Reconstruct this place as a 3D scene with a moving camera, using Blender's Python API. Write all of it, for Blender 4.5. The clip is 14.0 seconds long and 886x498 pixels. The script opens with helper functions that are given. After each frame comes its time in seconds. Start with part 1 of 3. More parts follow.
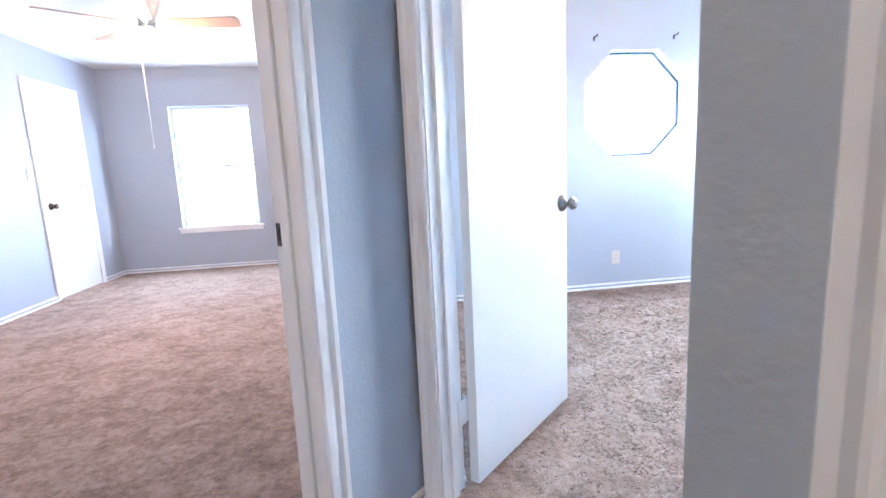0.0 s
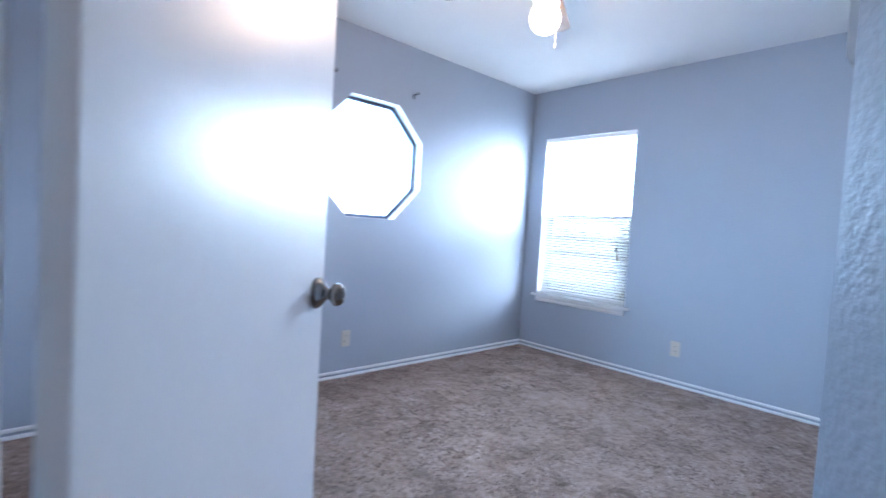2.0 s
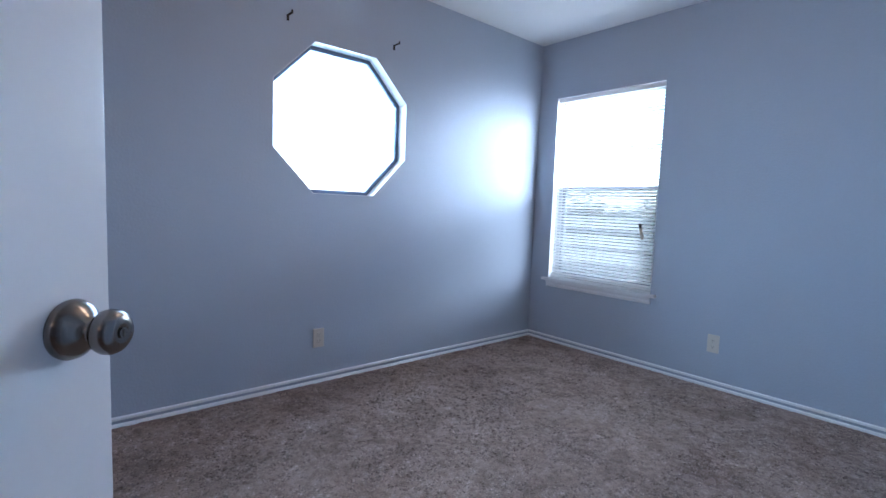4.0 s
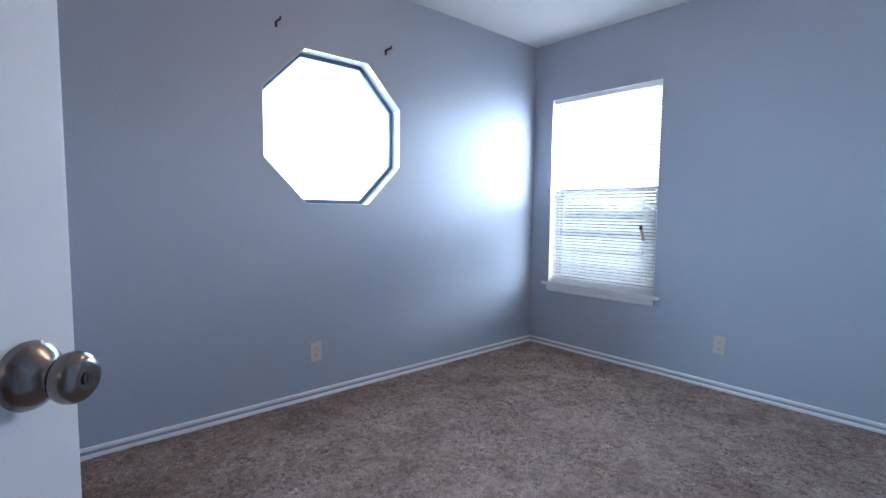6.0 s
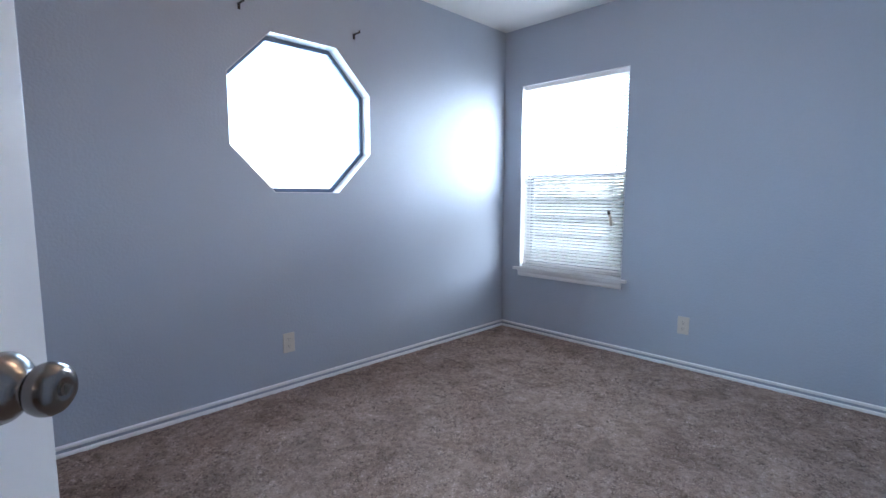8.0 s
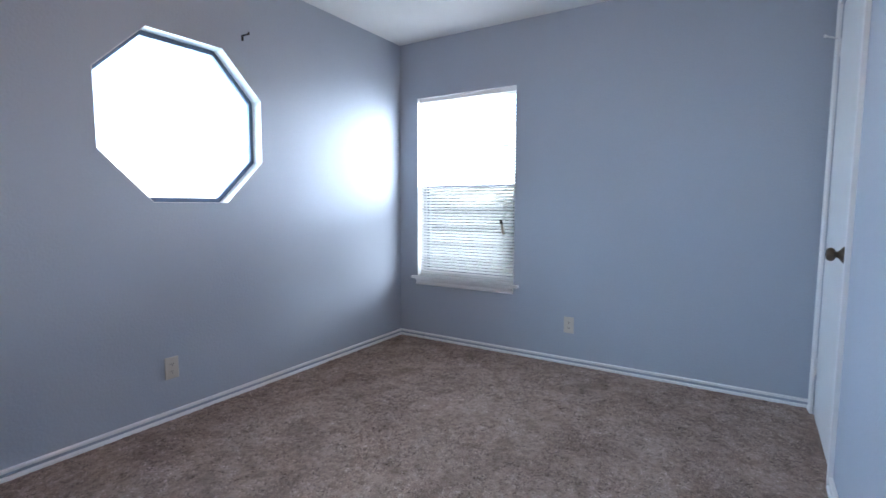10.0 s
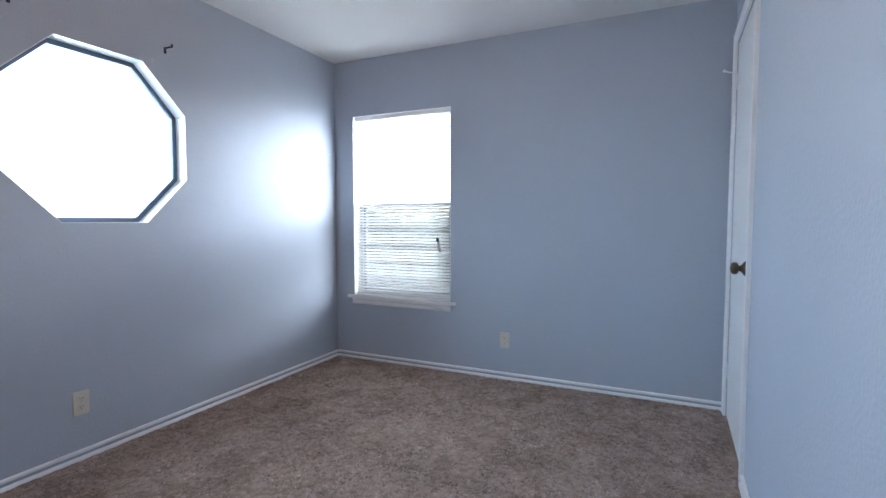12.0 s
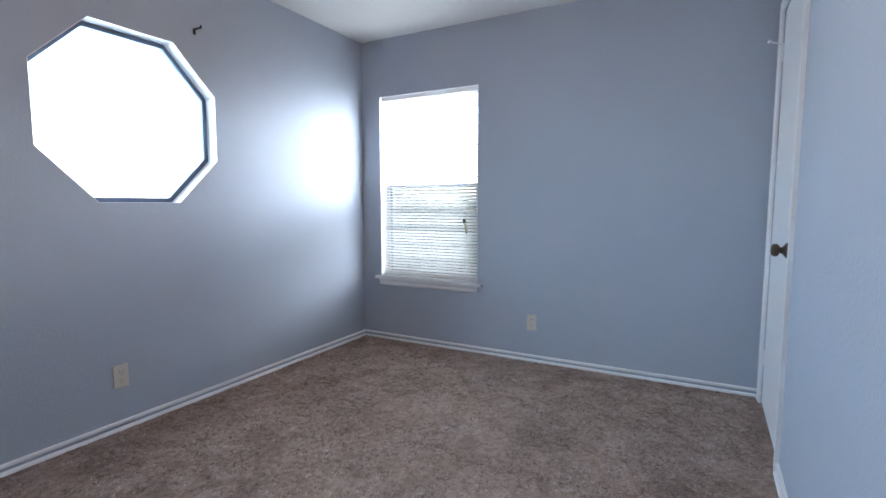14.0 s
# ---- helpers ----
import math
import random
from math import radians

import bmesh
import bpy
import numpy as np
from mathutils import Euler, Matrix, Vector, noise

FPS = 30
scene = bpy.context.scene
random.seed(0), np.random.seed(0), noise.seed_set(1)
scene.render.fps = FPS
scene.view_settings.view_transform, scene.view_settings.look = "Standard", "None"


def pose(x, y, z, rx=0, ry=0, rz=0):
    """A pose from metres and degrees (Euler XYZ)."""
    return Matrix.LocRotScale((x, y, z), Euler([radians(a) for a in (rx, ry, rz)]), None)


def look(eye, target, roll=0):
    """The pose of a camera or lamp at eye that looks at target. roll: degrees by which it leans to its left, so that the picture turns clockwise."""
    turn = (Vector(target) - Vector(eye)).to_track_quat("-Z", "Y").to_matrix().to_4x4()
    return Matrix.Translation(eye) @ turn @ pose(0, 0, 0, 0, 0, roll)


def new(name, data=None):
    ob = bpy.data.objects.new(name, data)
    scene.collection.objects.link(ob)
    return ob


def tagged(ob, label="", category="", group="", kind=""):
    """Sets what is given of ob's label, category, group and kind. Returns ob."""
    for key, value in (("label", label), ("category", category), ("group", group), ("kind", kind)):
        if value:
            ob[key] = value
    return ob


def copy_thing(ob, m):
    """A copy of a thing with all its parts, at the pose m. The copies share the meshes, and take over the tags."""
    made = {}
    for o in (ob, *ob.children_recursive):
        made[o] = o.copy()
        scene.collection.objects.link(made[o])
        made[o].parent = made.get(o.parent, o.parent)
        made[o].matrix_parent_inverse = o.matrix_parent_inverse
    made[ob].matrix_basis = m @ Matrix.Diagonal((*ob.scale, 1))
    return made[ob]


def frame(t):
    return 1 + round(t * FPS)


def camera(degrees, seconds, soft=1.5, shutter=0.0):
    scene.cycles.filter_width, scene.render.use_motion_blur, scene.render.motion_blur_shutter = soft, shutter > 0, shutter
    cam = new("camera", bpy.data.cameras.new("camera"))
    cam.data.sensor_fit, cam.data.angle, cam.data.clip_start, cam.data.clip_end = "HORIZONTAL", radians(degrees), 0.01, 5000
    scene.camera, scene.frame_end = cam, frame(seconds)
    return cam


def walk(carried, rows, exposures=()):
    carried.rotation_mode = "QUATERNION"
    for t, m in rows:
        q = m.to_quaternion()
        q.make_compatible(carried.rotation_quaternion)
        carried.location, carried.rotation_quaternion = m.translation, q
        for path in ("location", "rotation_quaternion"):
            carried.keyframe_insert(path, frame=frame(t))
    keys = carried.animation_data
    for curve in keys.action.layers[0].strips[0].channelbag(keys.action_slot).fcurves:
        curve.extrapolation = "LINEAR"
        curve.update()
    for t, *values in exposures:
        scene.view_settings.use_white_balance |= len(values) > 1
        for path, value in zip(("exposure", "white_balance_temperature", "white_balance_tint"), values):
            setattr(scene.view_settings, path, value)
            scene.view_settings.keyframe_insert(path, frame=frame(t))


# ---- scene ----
cam = camera(85.6, 14.0, shutter=0.4)
EXPOSURES = [(0.0, 5.25, 5450, 12), (0.6, 4.9, 5450, 11), (1.0, 4.55, 5350, 12), (1.5, 4.1, 5200, 13), (2.0, 3.8, 5100, 14), (2.5, 3.45, 5000, 13),
             (3.0, 3.17, 5100, 14), (4.0, 3.05, 5150, 15), (6.5, 3.2, 5400, 15), (9.5, 3.15, 5650, 15), (14.0, 3.17, 5900, 15)]
PATH = [
    (0, (-3.986, -3.795, 1.092), (-3.712, -1.84, 0.771), -2.7),
    (0.2, (-4.0, -3.749, 1.086), (-3.664, -1.806, 0.75), -1.6),
    (0.5, (-4.034, -3.616, 1.107), (-3.387, -1.735, 0.901), -2.5),
    (0.6, (-4.041, -3.587, 1.11), (-3.361, -1.715, 0.921), -3.2),
    (1, (-4.015, -3.368, 1.123), (-3.068, -1.61, 1.01), -1.5),
    (1.3, (-3.935, -3.203, 1.13), (-2.91, -1.486, 1.144), -1.2),
    (1.4, (-3.897, -3.139, 1.129), (-2.839, -1.441, 1.139), -0.9),
    (1.5, (-3.869, -3.084, 1.137), (-2.76, -1.42, 1.176), 1.1),
    (1.7, (-3.827, -3.024, 1.127), (-2.672, -1.391, 1.092), 1.7),
    (2, (-3.744, -2.875, 1.103), (-2.387, -1.409, 1.018), 3.5),
    (2.5, (-3.617, -2.692, 1.11), (-2.038, -1.47, 1.003), 2.6),
    (3, (-3.456, -2.632, 1.099), (-1.923, -1.359, 0.919), 1.9),
    (3.5, (-3.304, -2.592, 1.099), (-1.858, -1.221, 0.929), 1.2),
    (4, (-3.236, -2.577, 1.098), (-1.933, -1.07, 0.922), 2.2),
    (6.5, (-3.2, -2.509, 1.114), (-1.878, -1.016, 0.955), 0.3),
    (7, (-3.202, -2.508, 1.116), (-1.873, -1.021, 0.933), 0.2),
    (9.5, (-3.245, -2.481, 1.143), (-1.629, -1.321, 0.935), 0.3),
    (10, (-3.255, -2.471, 1.138), (-1.568, -1.411, 0.955), 0.2),
    (10.5, (-3.259, -2.478, 1.14), (-1.515, -1.514, 0.975), 0.0),
    (11, (-3.268, -2.475, 1.137), (-1.475, -1.602, 0.993), -0.2),
    (11.5, (-3.263, -2.486, 1.148), (-1.449, -1.651, 1.055), 0.1),
    (12, (-3.252, -2.492, 1.151), (-1.441, -1.651, 1.037), -0.0),
    (12.5, (-3.247, -2.484, 1.148), (-1.446, -1.624, 1.022), -0.1),
    (13, (-3.244, -2.481, 1.146), (-1.453, -1.602, 1.01), -0.0),
    (13.5, (-3.238, -2.487, 1.148), (-1.455, -1.591, 1.005), -0.1),
    (14, (-3.232, -2.486, 1.137), (-1.476, -1.546, 0.952), 0.0),
]
walk(cam, [(t, look(e, g, r)) for t, e, g, r in PATH], EXPOSURES)

# ---- world, sun, large lights ----
world = bpy.data.worlds.new("world")
scene.world = world
world.use_nodes = True
wn = world.node_tree.nodes
sky = wn.new("ShaderNodeTexSky")
sky.sky_type, sky.sun_disc = "NISHITA", False
sky.sun_elevation, sky.sun_rotation = radians(48), radians(225)
world.node_tree.links.new(sky.outputs[0], wn["Background"].inputs[0])
wn["Background"].inputs[1].default_value = 0.15

sun = new("sun", bpy.data.lights.new("sun", "SUN"))
sun.data.energy, sun.data.angle, sun.data.color = 0.8, radians(0.5), (1.0, 0.95, 0.88)
sun.matrix_world = look((-20, -20, 31), (0, 0, 0))


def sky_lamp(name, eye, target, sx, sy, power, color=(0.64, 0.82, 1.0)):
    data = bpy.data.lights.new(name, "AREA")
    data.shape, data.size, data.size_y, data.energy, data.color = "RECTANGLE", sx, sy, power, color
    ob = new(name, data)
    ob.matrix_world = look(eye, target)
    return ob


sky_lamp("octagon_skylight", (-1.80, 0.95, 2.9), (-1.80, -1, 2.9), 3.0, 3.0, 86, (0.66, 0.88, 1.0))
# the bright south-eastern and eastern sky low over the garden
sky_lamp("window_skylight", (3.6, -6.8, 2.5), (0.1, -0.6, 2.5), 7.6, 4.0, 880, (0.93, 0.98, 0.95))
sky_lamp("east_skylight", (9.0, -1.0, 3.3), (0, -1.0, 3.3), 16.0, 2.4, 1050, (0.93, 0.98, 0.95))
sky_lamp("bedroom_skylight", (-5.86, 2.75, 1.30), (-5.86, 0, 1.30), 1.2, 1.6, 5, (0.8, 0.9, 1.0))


def lamp(name, place, power, size, color):
    data = bpy.data.lights.new(name, "POINT")
    data.energy, data.shadow_soft_size, data.color = power, size, color
    ob = new(name, data)
    ob.location = place
    return ob


lamp("fan_bulb", (-2.00, -1.56, 2.02), 1.3, 0.035, (1.0, 0.62, 0.32))
lamp("bedroom_fan_bulb", (-5.42, -0.10, 2.02), 2.8, 0.04, (1.0, 0.60, 0.34))

# warm fill lamp added out of view, behind the way in
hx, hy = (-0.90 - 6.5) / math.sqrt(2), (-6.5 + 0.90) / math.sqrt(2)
lamp("hall_fill_bulb", (hx, hy, 2.37), 0.7, 0.05, (1.0, 0.60, 0.34))


# ---- materials ----
def material(name, color, rough=0.5, metal=0.0, spec=0.5, scale=8.0, vary=0.06, fine=120.0, bump=0.05, dist=0.002):
    """Paint or solid with stains at a large scale and grain at a small one."""
    m = bpy.data.materials.new(name)
    m.use_nodes = True
    n, l = m.node_tree.nodes, m.node_tree.links
    b = n["Principled BSDF"]
    b.inputs["Roughness"].default_value, b.inputs["Metallic"].default_value = rough, metal
    b.inputs["Specular IOR Level"].default_value = spec
    co = n.new("ShaderNodeTexCoord")
    big, small = n.new("ShaderNodeTexNoise"), n.new("ShaderNodeTexNoise")
    big.inputs["Scale"].default_value, big.inputs["Detail"].default_value = scale, 4
    small.inputs["Scale"].default_value, small.inputs["Detail"].default_value = fine, 3
    for t in (big, small):
        l.new(co.outputs["Object"], t.inputs["Vector"])
    ramp = n.new("ShaderNodeValToRGB")
    dark = tuple(c * (1 - 2 * vary) for c in color)
    ramp.color_ramp.elements[0].color, ramp.color_ramp.elements[1].color = (*dark, 1), (*color, 1)
    ramp.color_ramp.elements[0].position, ramp.color_ramp.elements[1].position = 0.3, 0.7
    mix = n.new("ShaderNodeMath")
    mix.operation = "MULTIPLY_ADD"
    mix.inputs[1].default_value = 0.35
    l.new(small.outputs["Fac"], mix.inputs[0])
    part2 = n.new("ShaderNodeMath")
    part2.operation = "MULTIPLY"
    part2.inputs[1].default_value = 0.65
    l.new(big.outputs["Fac"], part2.inputs[0])
    l.new(part2.outputs[0], mix.inputs[2])
    l.new(mix.outputs[0], ramp.inputs[0])
    l.new(ramp.outputs[0], b.inputs["Base Color"])
    bp = n.new("ShaderNodeBump")
    bp.inputs["Strength"].default_value, bp.inputs["Distance"].default_value = bump, dist
    l.new(small.outputs["Fac"], bp.inputs["Height"])
    l.new(bp.outputs[0], b.inputs["Normal"])
    return m


def carpet_material(name, dark, light, relief, tufts=False):
    """Plush pile: trodden patches with crisp edges, tufts and fibres."""
    m = bpy.data.materials.new(name)
    m.use_nodes = True
    n, l = m.node_tree.nodes, m.node_tree.links
    b = n["Principled BSDF"]
    b.inputs["Roughness"].default_value, b.inputs["Specular IOR Level"].default_value = 1.0, 0.05
    co = n.new("ShaderNodeTexCoord")
    last = None
    for scale, detail, amount, twist in ((2.5, 2, 0.16, 0.0), (9.0, 3, 0.20, 0.6), (34.0, 4, 0.34, 0.0), (150.0, 2, 0.30, 0.0)):
        t = n.new("ShaderNodeTexNoise")
        t.inputs["Scale"].default_value, t.inputs["Detail"].default_value = scale, detail
        t.inputs["Distortion"].default_value = twist
        l.new(co.outputs["Object"], t.inputs["Vector"])
        a = n.new("ShaderNodeMath")
        a.operation, a.inputs[1].default_value, a.inputs[2].default_value = "MULTIPLY_ADD", amount, 0.0
        l.new(t.outputs["Fac"], a.inputs[0])
        if last:
            l.new(last.outputs[0], a.inputs[2])
        last = a
    ramp = n.new("ShaderNodeValToRGB")
    ramp.color_ramp.elements[0].position, ramp.color_ramp.elements[0].color = 0.36, (*dark, 1)
    ramp.color_ramp.elements[1].position, ramp.color_ramp.elements[1].color = 0.62, (*light, 1)
    l.new(last.outputs[0], ramp.inputs[0])
    # where feet have brushed the pile the other way
    foot = n.new("ShaderNodeTexNoise")
    foot.inputs["Scale"].default_value, foot.inputs["Detail"].default_value, foot.inputs["Distortion"].default_value = 5.5, 5, 1.2
    l.new(co.outputs["Object"], foot.inputs["Vector"])
    shade = n.new("ShaderNodeValToRGB")
    shade.color_ramp.elements[0].position, shade.color_ramp.elements[0].color = 0.40, (0.80, 0.785, 0.78, 1)
    shade.color_ramp.elements[1].position, shade.color_ramp.elements[1].color = 0.52, (1, 1, 1, 1)
    l.new(foot.outputs["Fac"], shade.inputs[0])
    mix = n.new("ShaderNodeMix")
    mix.data_type, mix.blend_type = "RGBA", "MULTIPLY"
    mix.inputs["Factor"].default_value = 1.0
    l.new(ramp.outputs[0], mix.inputs[6])
    l.new(shade.outputs[0], mix.inputs[7])
    colour = mix.outputs[2]
    if tufts:  # each tuft has its own tone; the darks stand in for shaded pits
        each, tone, last_mix = n.new("ShaderNodeNewGeometry"), n.new("ShaderNodeMapRange"), n.new("ShaderNodeMix")
        tone.inputs["To Min"].default_value, tone.inputs["To Max"].default_value = 0.45, 1.35
        l.new(each.outputs["Random Per Island"], tone.inputs["Value"])
        last_mix.data_type, last_mix.blend_type = "RGBA", "MULTIPLY"
        last_mix.inputs["Factor"].default_value = 1.0
        l.new(colour, last_mix.inputs[6])
        l.new(tone.outputs[0], last_mix.inputs[7])
        colour = last_mix.outputs[2]
    l.new(colour, b.inputs["Base Color"])
    bp = n.new("ShaderNodeBump")
    bp.inputs["Strength"].default_value, bp.inputs["Distance"].default_value = relief, 0.008
    l.new(last.outputs[0], bp.inputs["Height"])
    l.new(bp.outputs[0], b.inputs["Normal"])
    return m


def glass_material():
    m = bpy.data.materials.new("window_glass")
    m.use_nodes = True
    n, l = m.node_tree.nodes, m.node_tree.links
    n.remove(n["Principled BSDF"])
    out = n["Material Output"]
    clear, gloss, mix, fres = (n.new("ShaderNodeBsdf" + "Transparent"), n.new("ShaderNodeBsdfGlossy"),
                               n.new("ShaderNodeMixShader"), n.new("ShaderNodeFresnel"))
    clear.inputs[0].default_value = (0.95, 0.96, 0.957, 1)
    gloss.inputs["Roughness"].default_value = 0.02
    l.new(fres.outputs[0], mix.inputs[0])
    l.new(clear.outputs[0], mix.inputs[1])
    l.new(gloss.outputs[0], mix.inputs[2])
    l.new(mix.outputs[0], out.inputs[0])
    return m


def slat_material():
    """White vinyl that lets some daylight through."""
    m = bpy.data.materials.new("white_vinyl_slat")
    m.use_nodes = True
    n, l = m.node_tree.nodes, m.node_tree.links
    b, out = n["Principled BSDF"], n["Material Output"]
    b.inputs["Base Color"].default_value = (0.80, 0.80, 0.80, 1)
    b.inputs["Roughness"].default_value = 0.45
    t, mix = n.new("ShaderNodeBsdfTranslucent"), n.new("ShaderNodeMixShader")
    t.inputs[0].default_value = (0.80, 0.80, 0.79, 1)
    mix.inputs[0].default_value = 0.25
    l.new(b.outputs[0], mix.inputs[1])
    l.new(t.outputs[0], mix.inputs[2])
    l.new(mix.outputs[0], out.inputs[0])
    return m


def screen_material():
    m = bpy.data.materials.new("insect_screen")
    m.use_nodes = True
    n, l = m.node_tree.nodes, m.node_tree.links
    b, out = n["Principled BSDF"], n["Material Output"]
    b.inputs["Base Color"].default_value = (0.20, 0.20, 0.21, 1)
    b.inputs["Roughness"].default_value = 0.8
    clear, mix = n.new("ShaderNodeBsdfTransparent"), n.new("ShaderNodeMixShader")
    mix.inputs[0].default_value = 0.5
    l.new(clear.outputs[0], mix.inputs[1])
    l.new(b.outputs[0], mix.inputs[2])
    l.new(mix.outputs[0], out.inputs[0])
    return m


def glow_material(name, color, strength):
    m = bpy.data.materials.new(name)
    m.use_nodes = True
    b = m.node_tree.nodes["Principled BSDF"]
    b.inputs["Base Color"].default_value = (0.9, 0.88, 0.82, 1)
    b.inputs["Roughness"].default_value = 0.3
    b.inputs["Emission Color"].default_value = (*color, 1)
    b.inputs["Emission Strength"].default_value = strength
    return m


WALL = material("blue_grey_wall_paint", (0.41, 0.455, 0.53), 0.64, spec=0.24, scale=1.6, vary=0.03, fine=80, bump=0.4, dist=0.004)
ROUGH_WALL = material("blue_grey_textured_wall_paint", (0.41, 0.455, 0.53), 0.46, spec=0.45, scale=1.6, vary=0.03, fine=75, bump=0.48, dist=0.005)
CEIL = material("white_ceiling_paint", (0.78, 0.78, 0.77), 0.8, scale=2, vary=0.02, fine=140, bump=0.3, dist=0.003)
TRIM = material("white_trim_paint", (0.84, 0.845, 0.85), 0.30, scale=6, vary=0.015, fine=60, bump=0.015)
DOOR = material("white_door_paint", (0.76, 0.77, 0.78), 0.33, scale=3, vary=0.02, fine=40, bump=0.05, dist=0.001)
CARPET = carpet_material("brown_carpet", (0.18, 0.130, 0.106), (0.45, 0.348, 0.295), 0.4)
PILE = carpet_material("brown_carpet_pile", (0.20, 0.149, 0.126), (0.57, 0.450, 0.390), 0.0, True)
NICKEL = material("satin_nickel", (0.24, 0.22, 0.205), 0.22, 1.0, scale=20, vary=0.05, fine=300, bump=0.02)
BRASS = material("aged_brass", (0.15, 0.115, 0.085), 0.28, 1.0, scale=20, vary=0.1, fine=300, bump=0.02)
PLATE = material("ivory_plastic", (0.60, 0.56, 0.485), 0.35, scale=10, vary=0.02, fine=80, bump=0.0)
WHITE = material("white_plastic", (0.80, 0.80, 0.80), 0.35, scale=10, vary=0.02, fine=80, bump=0.0)
SLAT = slat_material()
ALU = material("grey_aluminium_frame", (0.20, 0.23, 0.28), 0.45, 0.6, scale=10, vary=0.1, fine=200, bump=0.02)
DARK = material("grey_blue_metal_frame", (0.10, 0.145, 0.23), 0.5, scale=10, vary=0.1, fine=200, bump=0.02)
SASH = material("white_aluminium_sash", (0.70, 0.72, 0.74), 0.4, scale=10, vary=0.05, fine=200, bump=0.02)
BLACK = material("black_iron", (0.02, 0.02, 0.022), 0.5, 0.5, scale=20, vary=0.1, fine=300, bump=0.1)
SLOT = material("dark_slot", (0.05, 0.045, 0.04), 0.6)
WOOD = material("brown_fan_blade_wood", (0.22, 0.15, 0.10), 0.4, scale=14, vary=0.2, fine=90, bump=0.05)
OAK = material("oak_fan_blade_wood", (0.34, 0.18, 0.07), 0.4, scale=14, vary=0.2, fine=90, bump=0.05)
GRASS = material("lawn", (0.095, 0.105, 0.055), 0.9, scale=1.2, vary=0.25, fine=30, bump=0.6, dist=0.03)
LEAF = material("green_leaf", (0.075, 0.095, 0.045), 0.5, scale=3, vary=0.3, fine=30, bump=0.1)
BARK = material("bark", (0.16, 0.12, 0.09), 0.9, scale=10, vary=0.2, fine=60, bump=0.6, dist=0.01)
GLASS, SCREEN = glass_material(), screen_material()
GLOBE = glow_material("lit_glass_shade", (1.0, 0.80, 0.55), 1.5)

DIAG = Matrix.Rotation(radians(-45), 4, "Z")  # u along the doorway's wall, v into the room


# ---- builders ----
def part(name, bm, mat, parent=None, label="", smooth=False):
    me = bpy.data.meshes.new(name)
    bmesh.ops.recalc_face_normals(bm, faces=bm.faces)
    bm.to_mesh(me)
    bm.free()
    me.materials.append(mat)
    if smooth:
        for p in me.polygons:
            p.use_smooth = True
    ob = new(name, me)
    ob.parent = parent
    if label:
        tagged(ob, label)
    return ob


def thing(name, label, category, group="", kind="", m=None):
    ob = tagged(new(name), label, category, group, kind)
    if m is not None:
        ob.matrix_world = m
    return ob


def box(bm, x0, x1, y0, y1, z0, z1, bevel=0.0, m=None):
    r = bmesh.ops.create_cube(bm, size=1)
    vs = r["verts"]
    for v in vs:
        v.co = Vector(((x0 + x1) / 2 + v.co.x * (x1 - x0), (y0 + y1) / 2 + v.co.y * (y1 - y0), (z0 + z1) / 2 + v.co.z * (z1 - z0)))
    if bevel:
        es = list({e for v in vs for e in v.link_edges})
        r = bmesh.ops.bevel(bm, geom=es, offset=bevel, segments=2, affect="EDGES", profile=0.5)
        vs = list({v for f in r["faces"] for v in f.verts} | {v for v in vs if v.is_valid})
    if m is not None:
        bmesh.ops.transform(bm, matrix=m, verts=vs)
    return vs


def prism(bm, outline, z0, z1, m=None):
    """A closed outline in x and y, raised from z0 to z1."""
    low = [bm.verts.new((x, y, z0)) for x, y in outline]
    top = [bm.verts.new((x, y, z1)) for x, y in outline]
    bm.faces.new(low[::-1])
    bm.faces.new(top)
    k = len(outline)
    for i in range(k):
        bm.faces.new((low[i], low[(i + 1) % k], top[(i + 1) % k], top[i]))
    if m is not None:
        bmesh.ops.transform(bm, matrix=m, verts=low + top)
    return low + top


def lathe(bm, profile, steps=32, m=None):
    """Turn a profile of (radius, height) round z."""
    rings = []
    for r, z in profile:
        if r < 1e-5:
            rings.append([bm.verts.new((0, 0, z))])
        else:
            rings.append([bm.verts.new((r * math.cos(2 * math.pi * i / steps), r * math.sin(2 * math.pi * i / steps), z)) for i in range(steps)])
    for a, b in zip(rings, rings[1:]):
        for i in range(steps):
            j = (i + 1) % steps
            if len(a) == 1 and len(b) > 1:
                bm.faces.new((a[0], b[i], b[j]))
            elif len(b) == 1 and len(a) > 1:
                bm.faces.new((a[i], a[j], b[0]))
            elif len(a) > 1:
                bm.faces.new((a[i], a[j], b[j], b[i]))
    vs = [v for r in rings for v in r]
    if m is not None:
        bmesh.ops.transform(bm, matrix=m, verts=vs)
    return vs


def sweep(bm, profile, x0, x1, m, miter0=0.0, miter1=0.0):
    """Run a profile of (depth, height) along local x from x0 to x1; the ends slope with the height."""
    a = [bm.verts.new(m @ Vector((x0 + miter0 * h, d, h))) for d, h in profile]
    b = [bm.verts.new(m @ Vector((x1 + miter1 * h, d, h))) for d, h in profile]
    k = len(profile)
    bm.faces.new(a[::-1])
    bm.faces.new(b)
    for i in range(k):
        bm.faces.new((a[i], a[(i + 1) % k], b[(i + 1) % k], b[i]))


def structure(name, bm, mat, label, category, **kw):
    return tagged(part(name, bm, mat, **kw), label, category, kind="structure")


def between(p, q, z=0.0):
    """A frame at p with x towards q; y is to the left of that way."""
    d = Vector((q[0] - p[0], q[1] - p[1]))
    return Matrix.Translation((p[0], p[1], z)) @ Matrix.Rotation(math.atan2(d.y, d.x), 4, "Z"), d.length


